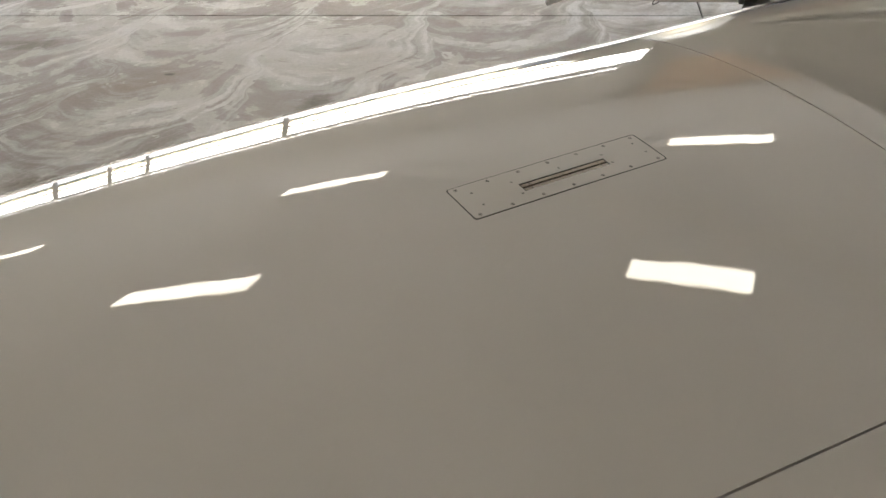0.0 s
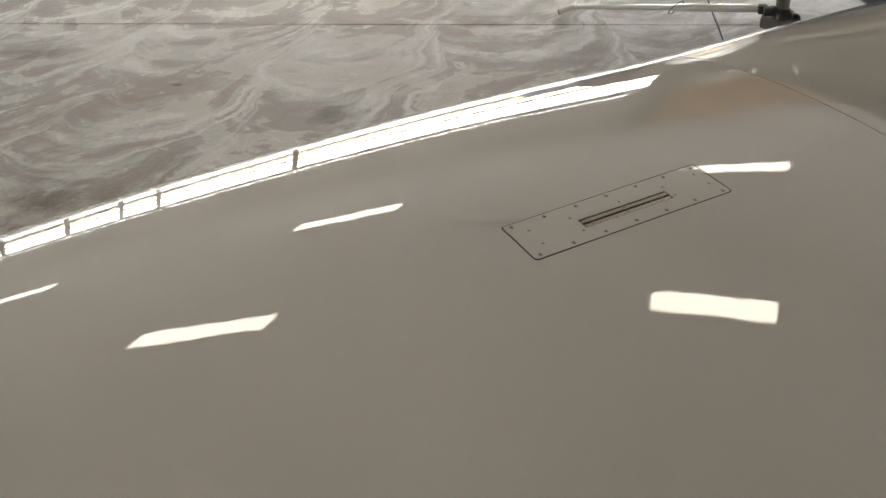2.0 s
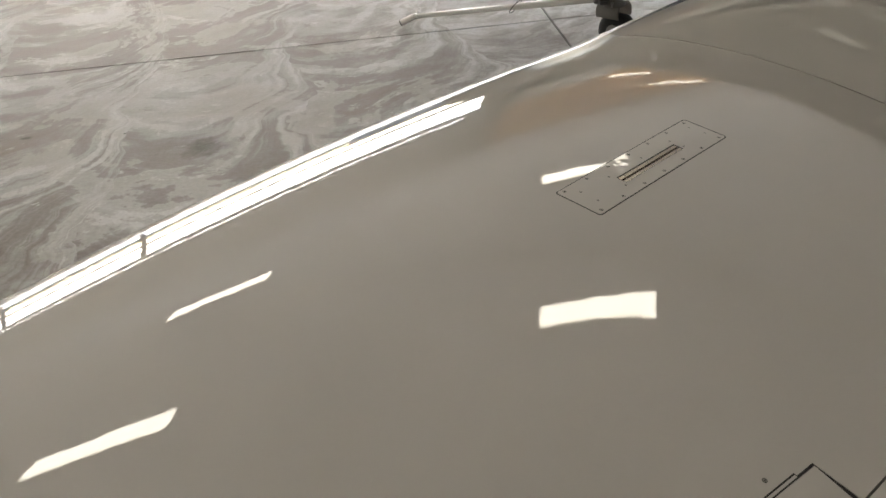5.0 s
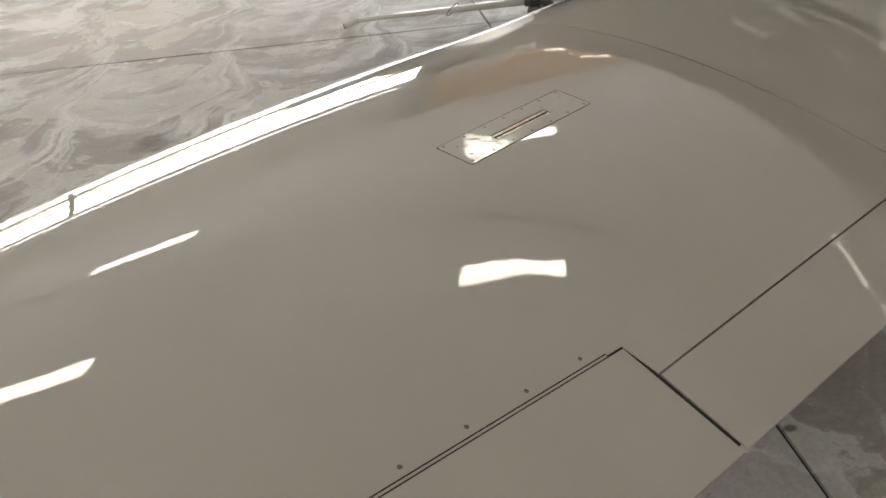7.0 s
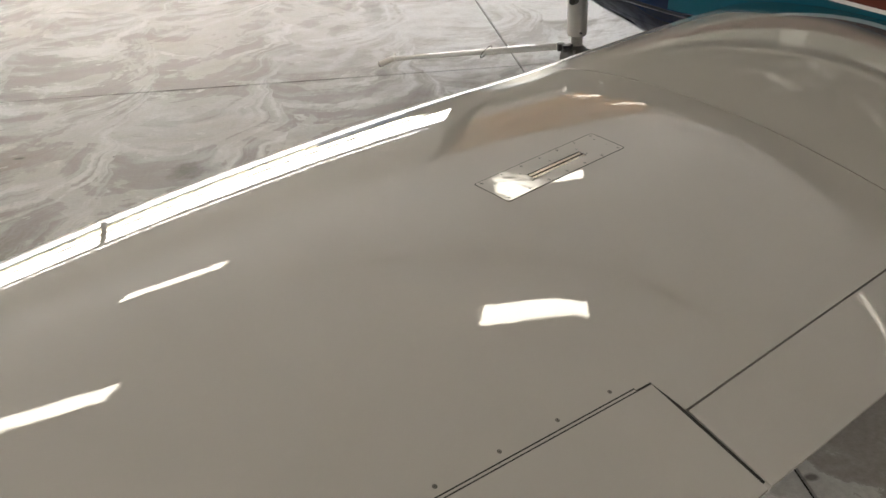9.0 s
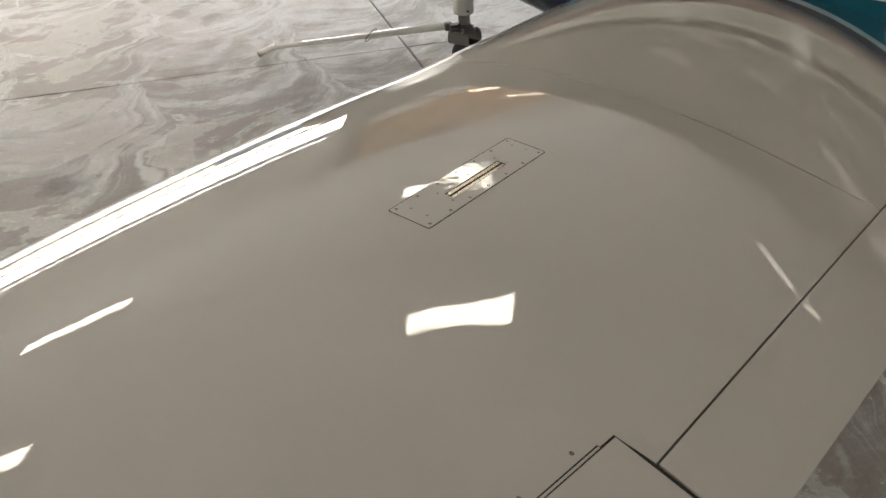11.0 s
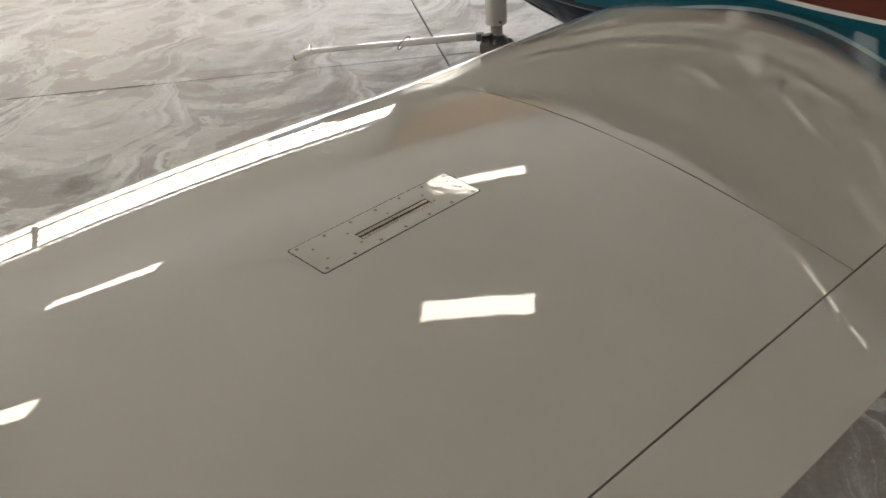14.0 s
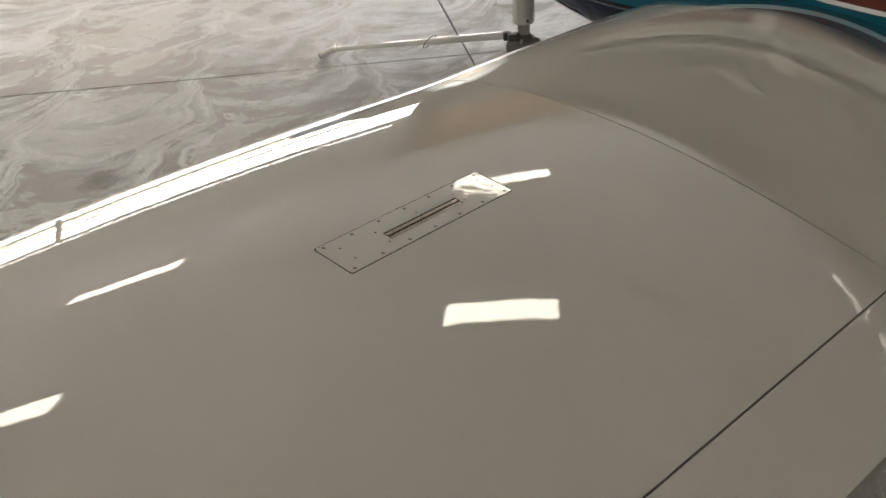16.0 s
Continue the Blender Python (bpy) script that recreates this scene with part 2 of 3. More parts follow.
TREES = material("distant_trees", (0.05, 0.07, 0.035), 0.9)[0]
LIGHT, en, el, eb = material("lamp_diffuser", (0.9, 0.88, 0.8), 0.5)
eb.inputs["Emission Color"].default_value = (1.0, 0.93, 0.78, 1)
eb.inputs["Emission Strength"].default_value = LAMP


# ---- mesh helpers ----
def part(name, bm, mat, parent=None, label="", smooth=False):
    me = bpy.data.meshes.new(name)
    bm.normal_update()
    bm.to_mesh(me)
    bm.free()
    for m in mat if isinstance(mat, (list, tuple)) else [mat]:
        me.materials.append(m)
    if smooth:
        me.shade_smooth()
    ob = new(name, me)
    ob.parent = parent
    return tagged(ob, label)


def box(x0, y0, z0, x1, y1, z1, bevel=0.0, bm=None):
    bm = bm or bmesh.new()
    m = Matrix.Translation(((x0 + x1) / 2, (y0 + y1) / 2, (z0 + z1) / 2)) @ Matrix.Diagonal((x1 - x0, y1 - y0, z1 - z0, 1))
    made = bmesh.ops.create_cube(bm, size=1, matrix=m)
    if bevel:
        edges = list({e for v in made["verts"] for e in v.link_edges})
        bmesh.ops.bevel(bm, geom=edges, offset=bevel, segments=2, affect="EDGES", profile=0.7)
    return bm


def tube(points, radii, sides=20, caps=True, bm=None):
    """A round bar through the points, with a radius at each."""
    bm = bm or bmesh.new()
    rings = []
    for i, p in enumerate(points):
        a, b = Vector(points[max(i - 1, 0)]), Vector(points[min(i + 1, len(points) - 1)])
        q = (b - a).to_track_quat("Z", "Y").to_matrix()
        rings.append([bm.verts.new(Vector(p) + q @ Vector((radii[i] * math.cos(2 * math.pi * k / sides), radii[i] * math.sin(2 * math.pi * k / sides), 0))) for k in range(sides)])
    for r0, r1 in zip(rings, rings[1:]):
        for k in range(sides):
            bm.faces.new((r0[k], r0[(k + 1) % sides], r1[(k + 1) % sides], r1[k]))
    if caps:
        bm.faces.new(rings[0][::-1])
        bm.faces.new(rings[-1])
    return bm


def sheet(grid, bm=None, hole=None, flip=False):
    """Quads over a grid of places, rows by columns."""
    bm = bm or bmesh.new()
    vs = [[bm.verts.new(p) for p in row] for row in grid]
    for i in range(len(vs) - 1):
        for j in range(len(vs[0]) - 1):
            if hole and hole(i, j):
                continue
            f = (vs[i][j], vs[i + 1][j], vs[i + 1][j + 1], vs[i][j + 1])
            bm.faces.new(f[::-1] if flip else f)
    return bm


def skirt(line, drop, bm):
    """A short wall hanging from an edge line."""
    a = [bm.verts.new(p) for p in line]
    b = [bm.verts.new(Vector(p) + Vector(drop)) for p in line]
    for i in range(len(a) - 1):
        bm.faces.new((a[i], a[i + 1], b[i + 1], b[i]))


# ---- the wing's form: s inboard along the span, c forward, z up ----
FLAP0, FLAP1, TE0, TE1 = -0.5055, -0.0456, -0.6417, -0.0649
ZL0, ZL1, ZT0, ZT1 = 0.8863, -0.0680, 0.8221, -0.0858
TK0, TK1, CAMBER, NOSE, TAIL = 0.1428, 0.0102, 0.0483, -0.1207, -0.0275
SEAM, HINGE0, HINGE1 = 0.5129, -0.4720, -0.0989
STATION = np.array([-3.0, -1.8, -1.0, -0.5, 0.0, 0.4, 0.8, 1.3, 2.2])
EDGE_C = np.array([0.1067, 0.3370, 0.4905, 0.5495, 0.5516, 0.5460, 0.5779, 0.6095, 0.6471])
EDGE_Z = np.array([-0.1171, -0.0708, -0.0353, -0.0099, 0.0176, 0.0291, 0.0299, 0.0295, 0.0263])
AIL_S = -0.333
END_SHIFT = -0.018


def along(values, s):
    """A smooth curve through the stations' values."""
    m = np.gradient(values, STATION)
    i = int(np.clip(np.searchsorted(STATION, s) - 1, 0, len(STATION) - 2))
    h = STATION[i + 1] - STATION[i]
    u = (s - STATION[i]) / h
    w = min(max(u, 0.0), 1.0)
    y = (2 * w**3 - 3 * w**2 + 1) * values[i] + (w**3 - 2 * w**2 + w) * h * m[i] + (3 * w**2 - 2 * w**3) * values[i + 1] + (w**3 - w**2) * h * m[i + 1]
    return y + (u - w) * h * (m[0] if u < 0 else m[-1])


def lead(s):
    return along(EDGE_C, s)


def trail(s):
    return TE0 + TE1 * s


def profile(s, t):
    """The skin at span s; t squared is the part of the chord behind the leading edge, negative t lies below."""
    x, le, te = t * t, lead(s), trail(s)
    zl, zt = ZL0 + ZL1 * s + along(EDGE_Z, s), ZT0 + ZT1 * s
    thick = 5 * (TK0 + TK1 * s) * (0.2969 * abs(t) - 0.126 * x - 0.3516 * x**2 + 0.2843 * x**3 - 0.1036 * x**4)
    sharp = min(max((s - 0.22) / 0.3, 0.0), 1.0)
    thick *= 1 - 0.5 * sharp * sharp * (3 - 2 * sharp) * math.exp(-x / 0.03)
    if t >= 0:
        h = thick + CAMBER * 4 * x * (1 - x) + NOSE * x * (1 - x) ** 3 + TAIL * 4 * x**3 * (1 - x)
    else:
        h = -thick * (1 - 0.35 * x) + 0.02 * 4 * x * (1 - x)
    c = le - (le - te) * x
    ripple = 0.0005 * math.exp(-(((s + 0.30) / 0.05) ** 2) - ((c + 0.26) / 0.055) ** 2) if t > 0 else 0.0
    return (s, c, zl + (zt - zl) * x + (le - te) * h + ripple)


def top(s, c):
    le, te = lead(s), trail(s)
    return profile(s, math.sqrt(min(max((le - c) / (le - te), 0.0), 1.0)))


def normal(s, c):
    a, b, p = Vector(top(s + 0.002, c)), Vector(top(s, c + 0.002)), Vector(top(s, c))
    return (a - p).cross(b - p).normalized()


airplane = tagged(new("airplane"), "cream low-wing light airplane with teal and maroon fuselage, parked", "airplane")
airplane.matrix_world = pose(0.4210, 1.3978, 0, 0, 0, 40.04)

PLATE_A, PLATE_B = 0.168, 0.0385
CROWN = [0.046, 0.02, -0.001, -0.024, -0.046]


HOLE_S0, HOLE_S1 = -0.0765, 0.106
N_NOSE, N_FORE, N_AFT, N_STEP = 9, 46, 26, 6


def station_row(s):
    """Places down one chord of the outer wing, from under the nose to the flap's front edge."""
    le, te = lead(s), trail(s)
    t1 = math.sqrt((le - CROWN[0]) / (le - te))
    row = [profile(s, t) for t in np.linspace(-0.45, 0, N_NOSE + 1)[:-1]] + [profile(s, t) for t in np.linspace(0, t1, N_FORE)]
    row += [top(s, c) for c in CROWN[1:]]
    hinge, flap = HINGE0 + HINGE1 * s, FLAP0 + FLAP1 * s
    row += [top(s, CROWN[-1] + (hinge - CROWN[-1]) * k / N_AFT) for k in range(1, N_AFT + 1)]
    row += [top(s, hinge + (flap - hinge) * k / N_STEP) for k in range(1, N_STEP + 1)]
    return row


def outer_wing():
    spans = sorted({round(-3.3 + 0.06 * k, 4) for k in range(49)} | {round(AIL_S + 0.02 * k, 4) for k in range(42)} | {HOLE_S0, HOLE_S1, AIL_S})
    spans = [s for s in spans if s < SEAM - 0.004] + [SEAM - 0.0015]
    grid = [station_row(s) for s in spans]
    row0, row1 = N_NOSE + N_FORE - 1, N_NOSE + N_FORE + 3 + N_AFT
    step = spans.index(AIL_S)

    def hole(i, j):
        if j >= row1:
            return i < step
        return HOLE_S0 - 0.0001 <= spans[i] and spans[i + 1] <= HOLE_S1 + 0.0001 and row0 + 1 <= j < row0 + 3

    bm = sheet(grid, hole=hole)
    skirt([r[row1] for r in grid[: step + 1]], (0, 0.002, -0.02), bm)
    skirt([p for p in grid[step][row1:]], (0.001, 0, -0.02), bm)
    skirt([r[-1] for r in grid[step:]], (0, 0.002, -0.02), bm)
    skirt(grid[-1], (-0.001, 0, -0.02), bm)
    part("wing_skin", bm, CREAM, airplane, "cream gloss outer wing skin", smooth=True)


def eased(x, xs, ys):
    """A smooth curve through a few values."""
    m = np.gradient(ys, xs)
    i = int(np.clip(np.searchsorted(xs, x) - 1, 0, len(xs) - 2))
    h = xs[i + 1] - xs[i]
    w = min(max((x - xs[i]) / h, 0.0), 1.0)
    return float((2 * w**3 - 3 * w**2 + 1) * ys[i] + (w**3 - 2 * w**2 + w) * h * m[i] + (3 * w**2 - 2 * w**3) * ys[i + 1] + (w**3 - w**2) * h * m[i + 1])


def root_at(c):
    """Span at which the wing runs into the fuselage side."""
    return 1.592 + 0.14 * max(-0.7 - c, 0.0)


def inner_row(s_of):
    """Places down the inboard wing; s_of gives the span for a chordwise place."""
    row = []
    for t in [float(t) for t in np.linspace(-0.45, 0, 10)[:-1]] + [float(t) for t in np.linspace(0, 0.6, 40)]:
        c = profile(1.2, t)[1]
        row.append(profile(s_of(c), t))
    for k in range(1, 31):
        c0 = profile(1.2, 0.6)[1]
        s = s_of(c0 + (FLAP0 + FLAP1 * 1.2 - c0) * k / 30)
        a = profile(s, 0.6)[1]
        row.append(top(s, a + (FLAP0 + FLAP1 * s - a) * k / 30))
    return row


def inner_wing():
    s0 = SEAM + 0.0015
    grid = [inner_row(lambda c, u=u: s0 + (root_at(c) - s0) * u) for u in [k / 36 for k in range(37)]]
    bm = sheet(grid)
    skirt([r[-1] for r in grid], (0, 0.002, -0.02), bm)
    skirt(grid[0], (0.001, 0, -0.02), bm)
    part("wing_root_skin", bm, FADED, airplane, "cream inboard wing skin airbrushed to teal at the root", smooth=True)
    under = [[profile(s, t) for t in np.linspace(-1, -0.44, 24)] for s in np.linspace(-3.3, 1.59, 52)]
    part("wing_underside", sheet(under), CREAM, airplane, smooth=True)
    bm = bmesh.new()
    bm.faces.new([bm.verts.new(profile(-3.3, t)) for t in np.linspace(-1, 1, 60)])
    part("wing_tip", bm, CREAM, airplane)
    part("seam_sealant", sheet([[(s, top(s, c)[1], top(s, c)[2] - 0.004) for c in np.linspace(-0.5, lead(SEAM) - 0.001, 80)] for s in (SEAM - 0.003, SEAM + 0.003)]), DARK, airplane, "dark joint between wing panels")


# heights of the painted lines along the fuselage side
LINE_C = np.array([-2.6, -0.4, 0.0, 0.3, 0.65, 1.0, 1.6, 2.9])
FOOT = np.array([0.70, 0.770, 0.850, 0.860, 0.830, 0.86, 0.88, 0.90])
LINE_T = np.array([0.84, 0.893, 0.919, 0.953, 0.980, 0.995, 1.01, 1.03])
LINE_A = np.array([0.90, 0.957, 0.991, 1.016, 1.036, 1.056, 1.08, 1.11])
LINE_B = np.array([0.95, 1.010, 1.042, 1.060, 1.075, 1.090, 1.115, 1.14])
LINE_C_TOP = np.array([0.99, 1.055, 1.086, 1.110, 1.134, 1.145, 1.155, 1.17])
SILL = np.array([1.30, 1.405, 1.402, 1.425, 1.44, 1.36, 1.25, 1.22])
BROW = np.array([1.31, 1.56, 1.61, 1.62, 1.60, 1.50, 1.30, 1.25])


def side(c, z):
    """The fuselage side: nearly upright, rounding in above the window sill, drawn in towards nose and tail."""
    k = min(max((c - 1.0) / 1.3, 0.0), 1.0)
    s = 1.6 + 0.40 * k * k * (3 - 2 * k) + 0.14 * max(-0.7 - c, 0.0)
    return (s + 0.12 * (z - 0.95) + 0.75 * max(z - 1.12, 0.0) ** 2, c, z)


def band(lower, upper, cs, steps):
    """The stretch of the side between two painted lines, each given as heights with an offset."""
    rows = []
    for k in range(steps + 1):
        f = k / steps
        rows.append([side(c, (eased(c, LINE_C, lower[0]) + lower[1]) * (1 - f) + (eased(c, LINE_C, upper[0]) + upper[1]) * f) for c in cs])
    return sheet(rows)


def flank():
    cs = [-2.4 + 0.05 * k for k in range(105)]
    aft, fore = [c for c in cs if c < 0.76], [c for c in cs if c > 0.74]
    pin = 0.006
    lines = [(LINE_T, MAROON, "maroon painted stripe"), (LINE_A, GREY_STRIPE, "grey painted stripe"), (LINE_B, TAUPE, "taupe painted stripe"), (LINE_C_TOP, None, "")]
    part("fuselage_side", band((FOOT, 0.0), (LINE_T, -pin), aft, 6), TEAL, airplane, "teal gloss lower fuselage", smooth=True)
    part("cowling_side", band((FOOT, 0.0), (LINE_T, -pin), fore, 4), NAVY, airplane, "dark navy cowling side", smooth=True)
    for i, (line, mat, label) in enumerate(lines):
        part("pinstripe", band((line, -pin), (line, pin), cs, 1), PIN, airplane, "thin white pinstripe", smooth=True)
        if mat:
            part("stripe", band((line, pin), (lines[i + 1][0], -pin), cs, 3), mat, airplane, label, smooth=True)
    part("fuselage_upper", band((LINE_C_TOP, pin), (SILL, 0.0), cs, 12), SATIN, airplane, "cream upper fuselage", smooth=True)
    part("cabin_window", band((SILL, 0.0), (BROW, 0.0), cs, 8), GLASS, airplane, "dark tinted cabin windows", smooth=True)
    # the side below the painted lines, ahead of and behind the wing
    nose_c, tail_c = lead(1.59) - 0.02, trail(1.59) + 0.02
    for name, stretch, mat, label in (("cowling_skirt", [nose_c] + [c for c in cs if c > nose_c + 0.01], NAVY, "dark navy lower cowling side"), ("tail_skirt", [c for c in cs if c < tail_c - 0.01] + [tail_c], TEAL, "teal lower rear fuselage")):
        foot = [side(c, eased(c, LINE_C, FOOT)) for c in stretch]
        part(name, sheet([[(s + 0.42 * v * v, c, z - 0.10 * v) for s, c, z in foot] for v in [k / 8 for k in range(9)]]), mat, airplane, label, smooth=True)
    edge = [side(c, eased(c, LINE_C, BROW)) for c in cs]
    roof = [[(s + (2.55 - s) * k / 10, c, z + 0.17 * math.sin(k / 10 * math.pi / 2)) for s, c, z in edge] for k in range(11)]
    part("fuselage_top", sheet(roof), SATIN, airplane, "cream fuselage top", smooth=True)
    far = [[(5.1 - s, c, z) for s, c, z in row] for row in [[side(c, 0.9 + (eased(c, LINE_C, BROW) - 0.9) * k / 16) for c in cs] for k in range(17)] + roof]
    part("fuselage_far_side", sheet(far), SATIN, airplane, "cream far side of the fuselage", smooth=True)
    for k, name in ((0, "tail_bulkhead"), (-1, "nose_bulkhead")):
        c = cs[k]
        line = [side(c, 0.9 + (eased(c, LINE_C, BROW) - 0.9) * q / 16) for q in range(17)] + [row[k] for row in roof[1:]]
        bm = bmesh.new()
        bm.faces.new([bm.verts.new(p) for p in line + [(5.1 - x, y, z) for x, y, z in line[::-1][1:]]])
        part(name, bm, SATIN, airplane)


def loft_ring(c, half, low, high, n=48):
    ring = []
    for k in range(n):
        a = 2 * math.pi * k / n
        x, y = math.cos(a), math.sin(a)
        e = 0.75
        ring.append((2.55 + half * math.copysign(abs(x) ** e, x), c, (low + high) / 2 + (high - low) / 2 * math.copysign(abs(y) ** e, y)))
    return ring + ring[:1]


def cowling():
    rings = [loft_ring(*r) for r in ((0.50, 0.64, 0.42, 1.4), (0.75, 0.63, 0.42, 1.46), (1.05, 0.62, 0.444, 1.5), (1.39, 0.60, 0.55, 1.5), (1.7, 0.54, 0.66, 1.48), (2.0, 0.46, 0.77, 1.43), (2.2, 0.34, 0.86, 1.36))]
    bm = sheet(rings)
    bm.faces.new([bm.verts.new(p) for p in rings[-1][:-1]])
    part("cowling", bm, NAVY, airplane, "dark navy engine cowling", smooth=True)
    belly = [loft_ring(*r) for r in ((-2.2, 0.35, 0.70, 1.2), (-1.0, 0.6, 0.50, 1.25), (-0.3, 0.62, 0.42, 1.3), (0.49, 0.64, 0.42, 1.3))]
    part("fuselage_belly", sheet(belly), NAVY, airplane, "dark navy fuselage belly", smooth=True)


outer_wing()
inner_wing()
flank()
cowling()


def moving_surface(name, s0, s1, front, label, end_shift=0.0, start_shift=0.0, nose=0.0025, drop=0.006):
    """A hinged trailing-edge surface with a rounded nose and closed ends; the shifts slant its ends."""
    spans = [s0 + (s1 - s0) * k / 40 for k in range(41)]
    grid = []
    for k, s in enumerate(spans):
        f, e = front(s), trail(s)
        row = []
        for a in (80, 55, 30, 12):
            p = top(s, f - nose + nose * math.sin(radians(a)))
            row.append((s, p[1], p[2] - drop * (1 - math.cos(radians(a)))))
        for j in range(25):
            q = s + (start_shift * (1 - k / 40) + end_shift * k / 40) * j / 24
            c = f - nose + (trail(q) + 0.0005 - f + nose) * j / 24
            p = top(q, c)
            row.append((q, p[1], p[2]))
        grid.append(row)
    bm = sheet(grid)
    low = [[grid[i][4 + j] for j in (24, 0)] for i in range(41)]
    low = [[r[0], (r[0][0], r[0][1], r[0][2] - 0.004), (r[1][0], r[1][1] + 0.003, r[1][2] - 0.035)] for r in low]
    sheet(low, bm=bm)
    for g, l in ((grid[0], low[0]), (grid[-1], low[-1])):
        bm.faces.new([bm.verts.new(p) for p in g[4:] + l[1:]])
    return part(name, bm, CREAM, airplane, label, smooth=False)


def smooth_top(ob):
    me = ob.data
    me.shade_smooth()
    me.set_sharp_from_angle(angle=radians(35))


aileron = moving_surface("aileron", -3.2, AIL_S - 0.0016, lambda s: HINGE0 + HINGE1 * s - 0.0006, "cream aileron on a piano hinge", end_shift=END_SHIFT - 0.002, nose=0.0001, drop=0.0001)
smooth_top(aileron)
flap = moving_surface("flap", AIL_S + 0.0012, 1.46, lambda s: FLAP0 + FLAP1 * s - 0.0012, "cream wing flap, retracted", start_shift=END_SHIFT + 0.0025)
smooth_top(flap)
# black strip under the end gap, standing in for its shade
rows = []
for k in range(33):
    f = k / 32
    c = HINGE0 + HINGE1 * AIL_S + (trail(AIL_S) + 0.010 - HINGE0 - HINGE1 * AIL_S) * f
    rows.append([(AIL_S + END_SHIFT * f + w, c, top(AIL_S, c)[2] - 0.0009) for w in (-0.0045, 0.0045)])
part("gap_shade", sheet(rows), DARK, flap, "dark strip painted as shade in the end gap")


def on_skin(s, c, lift=0.0):
    n = normal(s, c)
    x = Vector((1, 0, 0)) - n * n.x
    x.normalize()
    y = n.cross(x)
    m = Matrix((x, y, n)).transposed().to_4x4()
    return Matrix.Translation(Vector(top(s, c)) + n * lift) @ m


# ---- piano hinge and its screws ----
def hinge_leaf():
    a, b = -2.6, AIL_S - 0.030
    bm = sheet([[(s, c, top(s, c)[2] + dz) for c, dz in ((HINGE0 + HINGE1 * s + 0.0044, -0.001), (HINGE0 + HINGE1 * s + 0.0042, 0.0007), (HINGE0 + HINGE1 * s + 0.0014, 0.0007), (HINGE0 + HINGE1 * s + 0.0012, -0.001))] for s in np.linspace(a, b, 60)])
    leaf = part("hinge_leaf", bm, CREAM, aileron, "painted piano hinge leaf")
    bm = sheet([[(s, c, top(s, c)[2] + 0.0003) for c in (HINGE0 + HINGE1 * s + 0.0063, HINGE0 + HINGE1 * s - 0.0003)] for s in np.linspace(a - 0.01, b + 0.0015, 60)])
    part("hinge_gap", bm, DARK, aileron, "dark hinge gap")
    bm = sheet([[(s, c, top(s, c)[2] + 0.0003) for c in (HINGE0 + HINGE1 * s + 0.0026, HINGE0 + HINGE1 * s - 0.0003)] for s in np.linspace(b + 0.0015, AIL_S - 0.0005, 6)])
    part("hinge_end_gap", bm, DARK, aileron, "dark gap past the hinge")
    s = a + 0.03
    for k in range(60):
        if s > b - 0.01:
            break
        c = HINGE0 + HINGE1 * s
        p0, p1 = top(s, c), top(s + 0.036, HINGE0 + HINGE1 * (s + 0.036))
        part("hinge_knuckle", tube([(p0[0], p0[1], p0[2] - 0.0006), (p1[0], p1[1], p1[2] - 0.0006)], [0.0009, 0.0009], 8), CREAM, aileron)
        s += 0.038


hinge_leaf()


def screw_mesh(r):
    bm = bmesh.new()
    n = 18
    rings = [[bm.verts.new((q * r * math.cos(2 * math.pi * k / n), q * r * math.sin(2 * math.pi * k / n), z * r)) for k in range(n)] for q, z in ((1.2, 0.02), (1.05, 0.03), (0.95, -0.02), (0.80, 0.05), (0.55, 0.10))]
    for i, (a, b) in enumerate(zip(rings, rings[1:])):
        for k in range(n):
            f = bm.faces.new((a[k], a[(k + 1) % n], b[(k + 1) % n], b[k]))
            f.material_index = 1 if i in (1, 2) else 0
    bm.faces.new(rings[-1])
    for turn in (0.3, 0.3 + math.pi / 2):
        m = Matrix.Rotation(turn, 4, "Z")
        f = bm.faces.new([bm.verts.new(m @ Vector(v)) for v in ((-0.55 * r, -0.13 * r, 0.112 * r), (0.55 * r, -0.13 * r, 0.112 * r), (0.55 * r, 0.13 * r, 0.112 * r), (-0.55 * r, 0.13 * r, 0.112 * r))])
        f.material_index = 1
    me = bpy.data.meshes.new("screw")
    bm.to_mesh(me)
    bm.free()
    me.materials.append(SCREW)
    me.materials.append(DARK)
    return me


BIG, SMALL = screw_mesh(0.0026), screw_mesh(0.0018)


def screw(me, m, parent):
    ob = new("screw", me)
    ob.parent = parent
    ob.matrix_basis = m @ Matrix.Rotation(random.uniform(0, 3.1), 4, "Z")
    return ob


for k in range(22):
    s = -0.394 - 0.0945 * k
    screw(BIG, on_skin(s, HINGE0 + HINGE1 * s + 0.0175, 0.0002), aileron)


# ---- speed brake plate ----
def plate_point(u, v, lift=0.0):
    """u along the span, v from the front edge back, both 0 to 1; the plate is flat across its chord."""
    s, c = PLATE_A * (2 * u - 1) + 0.001, PLATE_B * (1 - 2 * v) - 0.0070 + 0.0022 * (2 * u - 1)
    a, b = top(s, PLATE_B - 0.007)[2], top(s, -PLATE_B - 0.007)[2]
    return (s, c, a + (b - a) * v + lift + 0.0008)


def plate_on(u, v, lift=0.0):
    a, b, p = Vector(plate_point(u + 0.01, v)), Vector(plate_point(u, v - 0.01)), Vector(plate_point(u, v))
    n = (a - p).cross(b - p).normalized()
    x = (a - p).normalized()
    m = Matrix((x, n.cross(x), n)).transposed().to_4x4()
    return Matrix.Translation(p + n * lift) @ m


SU0, SU1, SV0, SV1 = 0.290, 0.742, 0.445, 0.680


